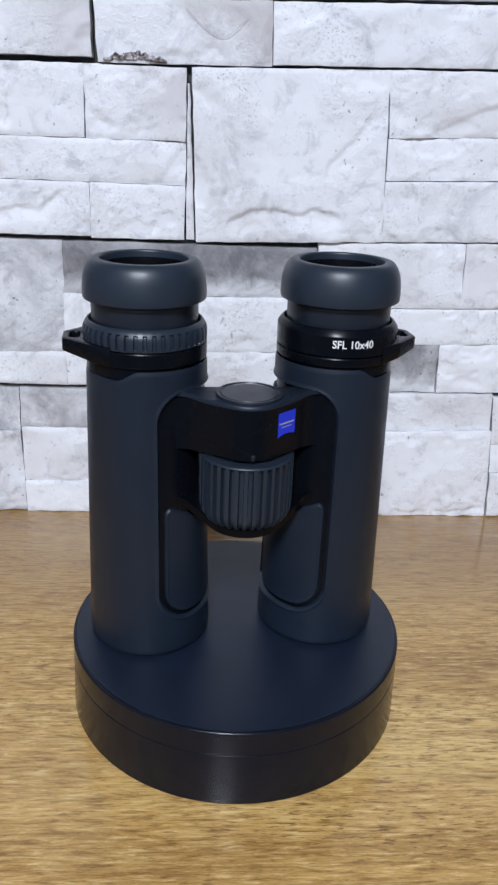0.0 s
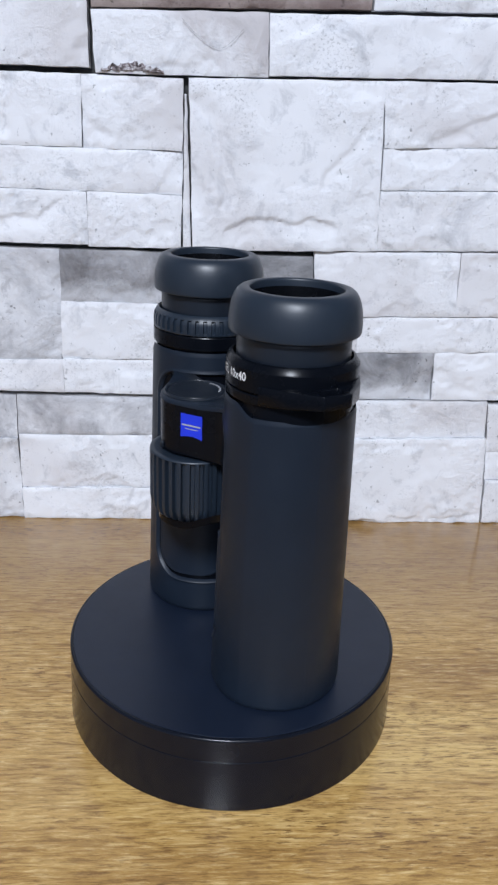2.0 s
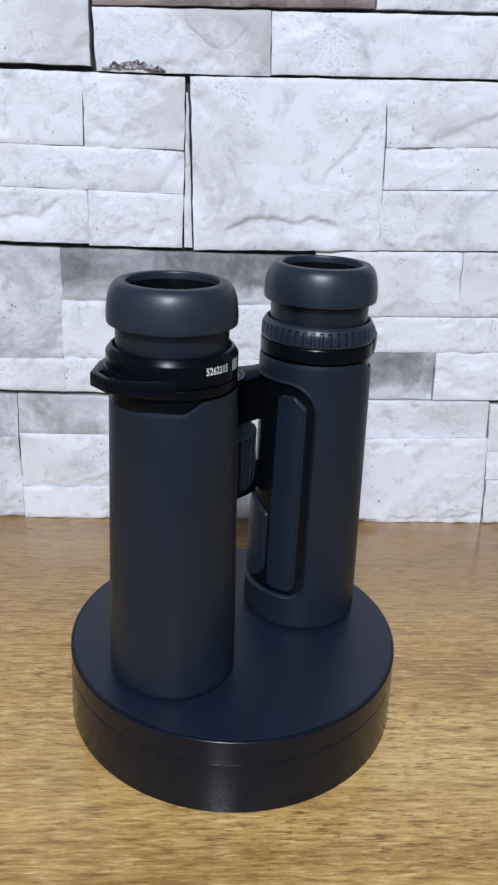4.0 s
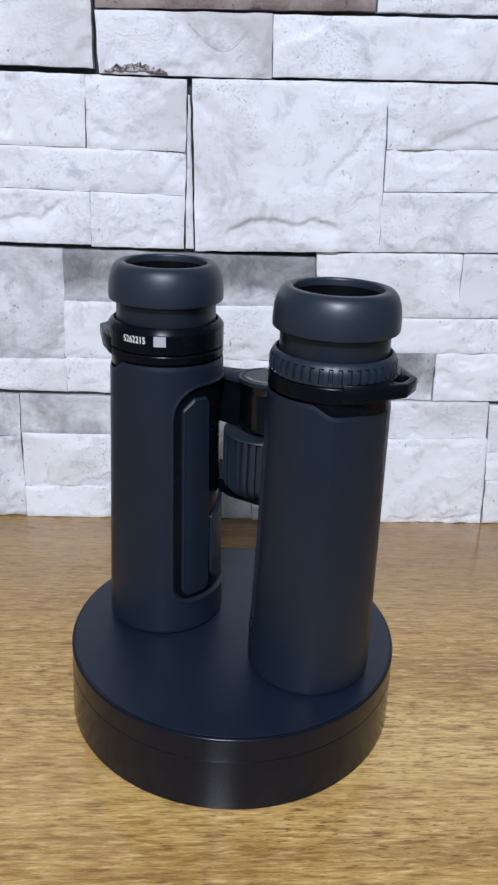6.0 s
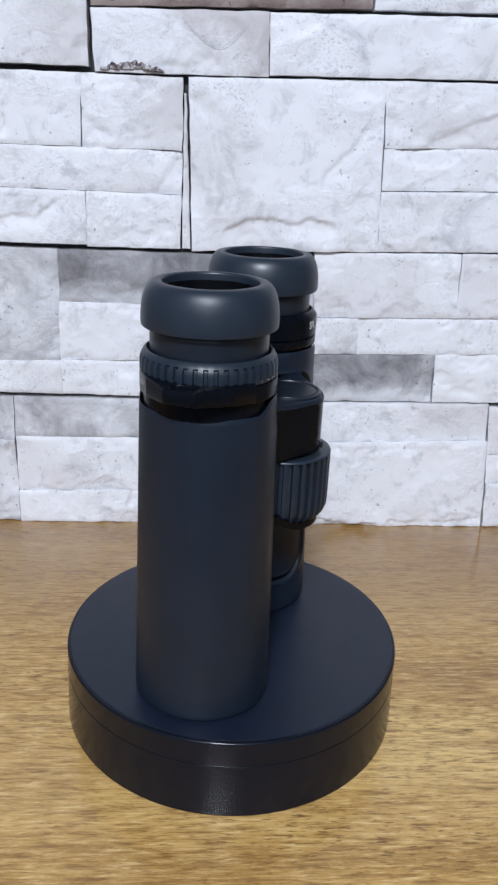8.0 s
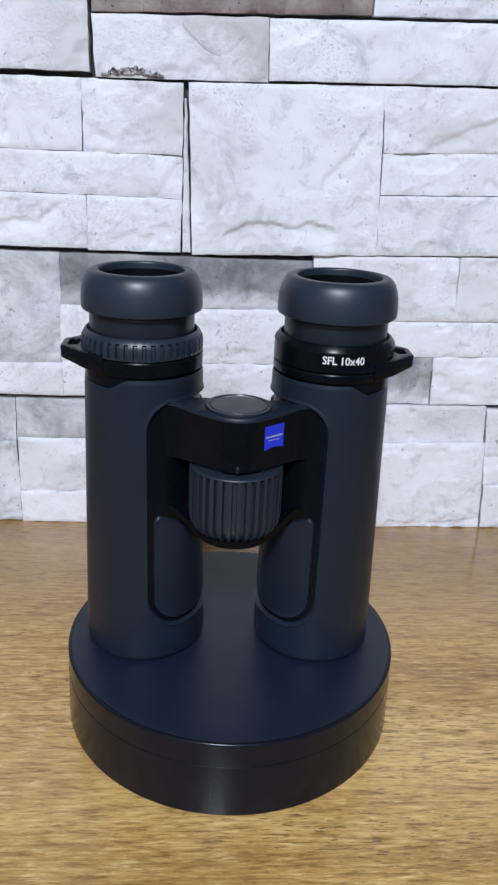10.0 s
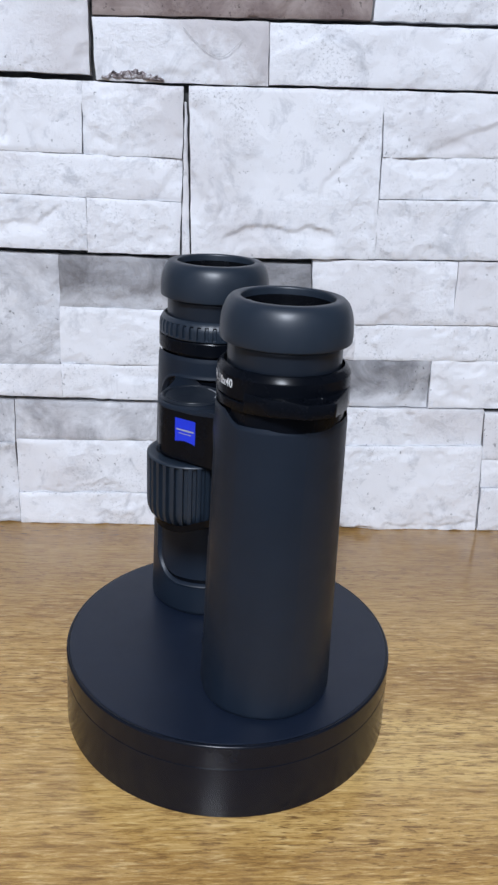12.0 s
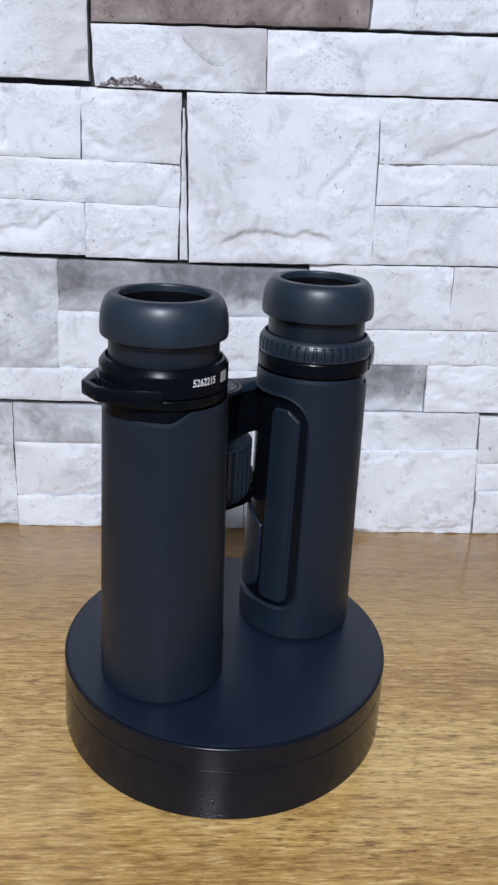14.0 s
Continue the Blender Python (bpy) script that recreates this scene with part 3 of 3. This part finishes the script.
def stone(tl, tr, br, bl, proud=0.0, mat=None, rough=1.0, gap=-0.35, ridges=()):
    """One stone: corners (x, z) in millimetres, seen from the room; proud: millimetres before the wall's plane."""
    STONE_SEED[0] += 1
    seed = STONE_SEED[0] * 7.31
    w = max(abs(tr[0] - tl[0]), abs(br[0] - bl[0]))
    h = max(abs(tl[1] - bl[1]), abs(tr[1] - br[1]))
    nu, nv = max(6, min(170, int(w / 1.25))), max(6, min(80, int(h / 1.25)))
    bm = bmesh.new()
    cx = (tl[0] + tr[0] + br[0] + bl[0]) / 4000
    cz = (tl[1] + tr[1] + br[1] + bl[1]) / 4000
    grid = []
    for v in range(nv + 1):
        row = []
        for u in range(nu + 1):
            a, b = u / nu, v / nv
            x = (bl[0] * (1 - a) + br[0] * a) * (1 - b) + (tl[0] * (1 - a) + tr[0] * a) * b
            z = (bl[1] * (1 - a) + br[1] * a) * (1 - b) + (tl[1] * (1 - a) + tr[1] * a) * b
            ex, ez = min(a, 1 - a) * w, min(b, 1 - b) * h
            p = Vector((x * 0.02 + seed, z * 0.02, seed * 0.3))
            edge = min(ex, ez)
            wobble = 0.45 * noise.noise(Vector((x * 0.11 + seed, z * 0.11, 4.0)))
            if u in (0, nu):
                x += wobble + (gap / 2 if u == 0 else -gap / 2)
            if v in (0, nv):
                z += wobble * 0.8 + (gap / 2 if v == 0 else -gap / 2)
            y = 0.5 - proud - rough * (0.7 * noise.noise(p) + 0.42 * noise.noise(p * 3.1) + 0.2 * noise.noise(p * 8.0) - 0.65 * abs(noise.noise(p * 1.6 + Vector((2, 5, 7))) + 0.3 * noise.noise(p * 6.5)))
            for depth, reach, points in ridges:
                y += lip(a, b, w, h, depth, reach, points, p)
            chip = noise.noise(p * 1.7 + Vector((9, 3, 1))) + 0.45 * noise.noise(p * 4.3) + 0.2 * noise.noise(p * 11.0) - 0.55 * smoothstep(2, 16, edge)
            y += rough * (0.6 * smoothstep(0.05, 0.10, chip) + 0.6 * smoothstep(0.28, 0.34, chip))
            y += 0.5 * (1 - smoothstep(0.0, 1.6, edge + 0.5 * noise.noise(p * 6)))
            row.append(bm.verts.new((x / 1000 - cx, y / 1000, z / 1000 - cz)))
        grid.append(row)
    for r0, r1 in zip(grid, grid[1:]):
        for u in range(nu):
            bm.faces.new((r0[u], r0[u + 1], r1[u + 1], r1[u]))
    rim = [grid[0][u] for u in range(nu + 1)] + [grid[v][nu] for v in range(1, nv + 1)] + [grid[nv][u] for u in range(nu - 1, -1, -1)] + [grid[v][0] for v in range(nv - 1, 0, -1)]
    back = [bm.verts.new((p.co.x, 0.0072, p.co.z)) for p in rim]
    for i in range(len(rim)):
        j = (i + 1) % len(rim)
        bm.faces.new((rim[j], rim[i], back[i], back[j]))
    me = bpy.data.meshes.new("stone")
    bm.to_mesh(me)
    bm.free()
    for f in me.polygons:
        f.use_smooth = True
    me.set_sharp_from_angle(angle=radians(50))
    me.materials.append(mat or STONE_WHITE)
    ob = new("stone", me)
    ob.parent = stone_wall
    ob.location = (cx, WALL_Y, cz)
    return ob


def broken(t, p):
    v = coords(t)
    f = noise_tex(t, v, 190, 5, 0.66, 1.0)
    t.links.new(ramp(t, f, (0.40, (0.03, 0.024, 0.026)), (0.50, (0.24, 0.20, 0.20)), (0.60, (0.62, 0.61, 0.63))), p.inputs["Base Color"])
    p.inputs["Roughness"].default_value = 0.8
    bump(t, p, f, 0.8, 0.002)


STONE_DARK = material("dark_broken_stone", broken)


def broken_patch(x0, x1, z0, z1):
    """A dark broken hollow along the lower edge of a stone."""
    bm = bmesh.new()
    n, m = 64, 16
    cx, cz = (x0 + x1) / 2000, (z0 + z1) / 2000
    rows = []
    for v in range(m + 1):
        row = []
        for u in range(n + 1):
            a, b = u / n, v / m
            x = x0 + (x1 - x0) * a
            z = z0 + (z1 - z0) * b * (0.12 + 0.75 * math.sin(math.pi * a) ** 0.7 + 0.45 * noise.noise(Vector((x * 0.35, 1, 7))) + 0.07 * noise.noise(Vector((x * 1.1, 4, 7))))
            y = -1.1 - 0.8 * noise.noise(Vector((x * 0.3, z * 0.5, 2))) - 0.5 * noise.noise(Vector((x * 0.8, z * 1.1, 5))) + 3.2 * max(0, abs(2 * b - 1) - 0.6)
            row.append(bm.verts.new((x / 1000 - cx, y / 1000, z / 1000 - cz)))
        rows.append(row)
    for r0, r1 in zip(rows, rows[1:]):
        for u in range(n):
            bm.faces.new((r0[u], r0[u + 1], r1[u + 1], r1[u]))
    rim = rows[0] + [r[-1] for r in rows[1:]] + rows[-1][-2::-1] + [r[0] for r in rows[-2:0:-1]]
    back = [bm.verts.new((p.co.x, 0.004, p.co.z)) for p in rim]
    for i in range(len(rim)):
        j = (i + 1) % len(rim)
        bm.faces.new((rim[i], rim[j], back[j], back[i]))
    ob = part("broken_edge", bm, STONE_DARK, stone_wall, "dark broken hollow in the stone edge")
    ob.location = (cx, WALL_Y, cz)


broken_patch(-67, -36, 248.6, 254.0)
hair = bpy.data.curves.new("hair_crack", "CURVE")
hair.dimensions, hair.bevel_depth, hair.bevel_resolution = "3D", 0.00009, 1
line = hair.splines.new("POLY")
line.points.add(24)
for k, p in enumerate(line.points):
    w = k / 24
    p.co = (-0.027 + 0.032 * w + 0.002 * math.sin(5 * w), WALL_Y - 0.0019, 0.2775 - 0.0165 * math.sin(math.pi * (0.06 + 0.82 * w)) ** 0.8, 1)
hair.materials.append(STONE_GREY)
tagged(new("hair_crack", hair), "fine grey hair crack").parent = stone_wall

# top courses
stone((-236.9, 328.3), (-72.7, 328.3), (-72.8, 250.0), (-236.9, 249.3), 3.2)
stone((-70.6, 328.3), (64.4, 328.3), (65.1, 281.4), (-70.6, 276.7), 1.5, STONE_BROWN)
stone((66.7, 328.3), (278.1, 328.3), (278.1, 286.5), (67.0, 281.4), 0.8)
stone((-70.9, 275.5), (15.0, 277.7), (16.1, 249.3), (-69.7, 247.9), 1.0, STONE_STAINED)
stone((15.9, 277.5), (278.1, 284.4), (278.1, 255.9), (16.9, 250.0), 1.6)
# middle courses
stone((-236.9, 245.7), (-77.5, 246.9), (-78.2, 213.0), (-236.9, 212.9), 0.3)
stone((-76.8, 246.9), (-26.5, 246.7), (-26.6, 213.0), (-77.1, 212.7), 0.5)
stone((-236.9, 212.3), (-26.6, 212.3), (-26.8, 191.2), (-236.9, 192.7), 0.2)
stone((-236.9, 192.1), (-76.6, 190.9), (-76.8, 164.0), (-236.9, 164.4), 0.5, None, 1.0, -0.35, [(0.9, 9, [(0.66, 0.42), (0.76, 0.52), (0.84, 0.50), (0.90, 0.78)])])
stone((-76.2, 191.1), (-26.9, 190.6), (-27.3, 163.4), (-76.3, 163.1), 0.6)
stone((-25.8, 240.0), (-24.6, 240.0), (-21.6, 163.4), (-26.2, 163.4), 0.3, None, 0.5, 0.15)
stone((-23.5, 247.1), (75.6, 249.8), (79.3, 165.4), (-20.6, 162.7), 1.2, None, 0.8, -0.35, [
    (1.5, 12, [(0.75, 0.155), (0.65, 0.21), (0.55, 0.18), (0.42, 0.205), (0.29, 0.18), (0.19, 0.14)][::-1]),
    (1.3, 12, [(0.15, 0.29), (0.155, 0.52), (0.10, 0.71), (0.015, 0.86)]),
    (0.7, 6, [(0.10, 0.36), (0.105, 0.55), (0.06, 0.72)]),
    (0.8, 9, [(0.69, 0.40), (0.71, 0.49), (0.83, 0.615), (0.92, 0.76)]),
    (0.4, 6, [(0.96, 0.12), (0.886, 0.27), (0.875, 0.44)])])
stone((76.1, 249.8), (278.1, 253.9), (278.1, 225.3), (78.4, 218.2), 0.6, None, 0.9, -0.35, [(0.8, 10, [(0.13, 0.12), (0.22, 0.38), (0.30, 0.55), (0.36, 0.80)])])
stone((78.4, 217.8), (278.1, 224.5), (278.1, 202.9), (79.0, 197.2), 0.3)
stone((79.0, 196.4), (278.1, 202.1), (278.1, 171.3), (79.7, 165.4), 0.8)
# grey band
stone((-236.9, 161.5), (-92.3, 160.9), (-93.3, 100.1), (-236.9, 96.3), 0.0, STONE_MOTTLED)
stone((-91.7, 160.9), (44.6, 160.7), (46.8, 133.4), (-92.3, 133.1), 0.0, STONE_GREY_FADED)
stone((-92.5, 132.7), (46.8, 132.9), (48.2, 102.6), (-92.9, 100.5), 0.2)
stone((-236.9, 95.9), (-93.1, 99.7), (-93.1, 80.5), (-236.9, 82.1), 0.5)
stone((-92.9, 99.9), (48.4, 102.0), (49.3, 80.1), (-92.7, 80.5), 0.5)
stone((45.7, 163.5), (126.8, 165.5), (127.6, 130.2), (48.0, 128.3), 0.3)
stone((127.3, 165.5), (278.1, 169.2), (278.1, 133.6), (128.1, 130.2), 0.5)
stone((48.0, 127.6), (72.6, 128.2), (73.6, 107.9), (49.3, 107.3), 0.4)
stone((73.0, 128.2), (278.1, 132.7), (278.1, 113.2), (74.0, 107.9), 0.6, None, 1.0, -0.35, [(0.5, 7, [(0.06, 0.10), (0.04, 0.5), (0.07, 0.95)])])
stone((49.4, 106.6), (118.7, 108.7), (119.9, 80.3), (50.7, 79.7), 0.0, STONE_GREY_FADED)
stone((119.5, 108.7), (278.1, 112.6), (278.1, 83.1), (120.7, 80.3), 0.6)
# bottom course
stone((-236.9, 78.7), (-121.1, 77.5), (-121.7, 52.2), (-236.9, 50.6), 0.0, STONE_MOTTLED)
stone((-236.9, 50.0), (-121.7, 51.6), (-121.1, 0.5), (-236.9, 0.4), 1.6, STONE_MOTTLED)
stone((-120.3, 77.7), (12.7, 77.7), (13.7, 55.3), (-120.9, 54.3), 0.2, STONE_MOTTLED)
stone((-120.7, 53.7), (13.7, 54.6), (15.2, 21.8), (-120.7, 20.3), 0.5)
stone((-120.5, 19.7), (15.3, 21.2), (16.3, 0.3), (-120.3, 0.3), 2.0)
stone((13.5, 77.8), (154.5, 79.5), (156.1, 57.5), (14.6, 53.4), 0.8)
stone((14.6, 52.8), (156.1, 56.9), (160.7, 0.3), (17.1, 0.3), 3.4, None, 1.0, -0.35, [(1.6, 10, [(0.02, 0.13), (0.16, 0.09), (0.27, 0.12), (0.36, 0.03), (0.52, 0.02)]), (0.6, 7, [(0.24, 0.30), (0.22, 0.42), (0.27, 0.52)]), (0.9, 8, [(0.60, 0.07), (0.80, 0.06), (0.97, 0.10)])])
stone((155.9, 77.5), (278.1, 80.0), (278.1, 50.0), (159.0, 47.7), 0.4)
stone((159.2, 47.1), (278.1, 49.3), (278.1, 31.6), (160.3, 29.4), 0.2)
stone((160.5, 28.7), (278.1, 31.0), (278.1, 0.3), (162.3, 0.3), 2.4)


def motions():
    walk(platter, [(t, pose(0, 0, 0, 0, 0, a)) for t, a in TURN])
    walk(binoculars, [(t, pose(0, 0, DISC_Z, 0, 0, a)) for t, a in TURN])


motions()
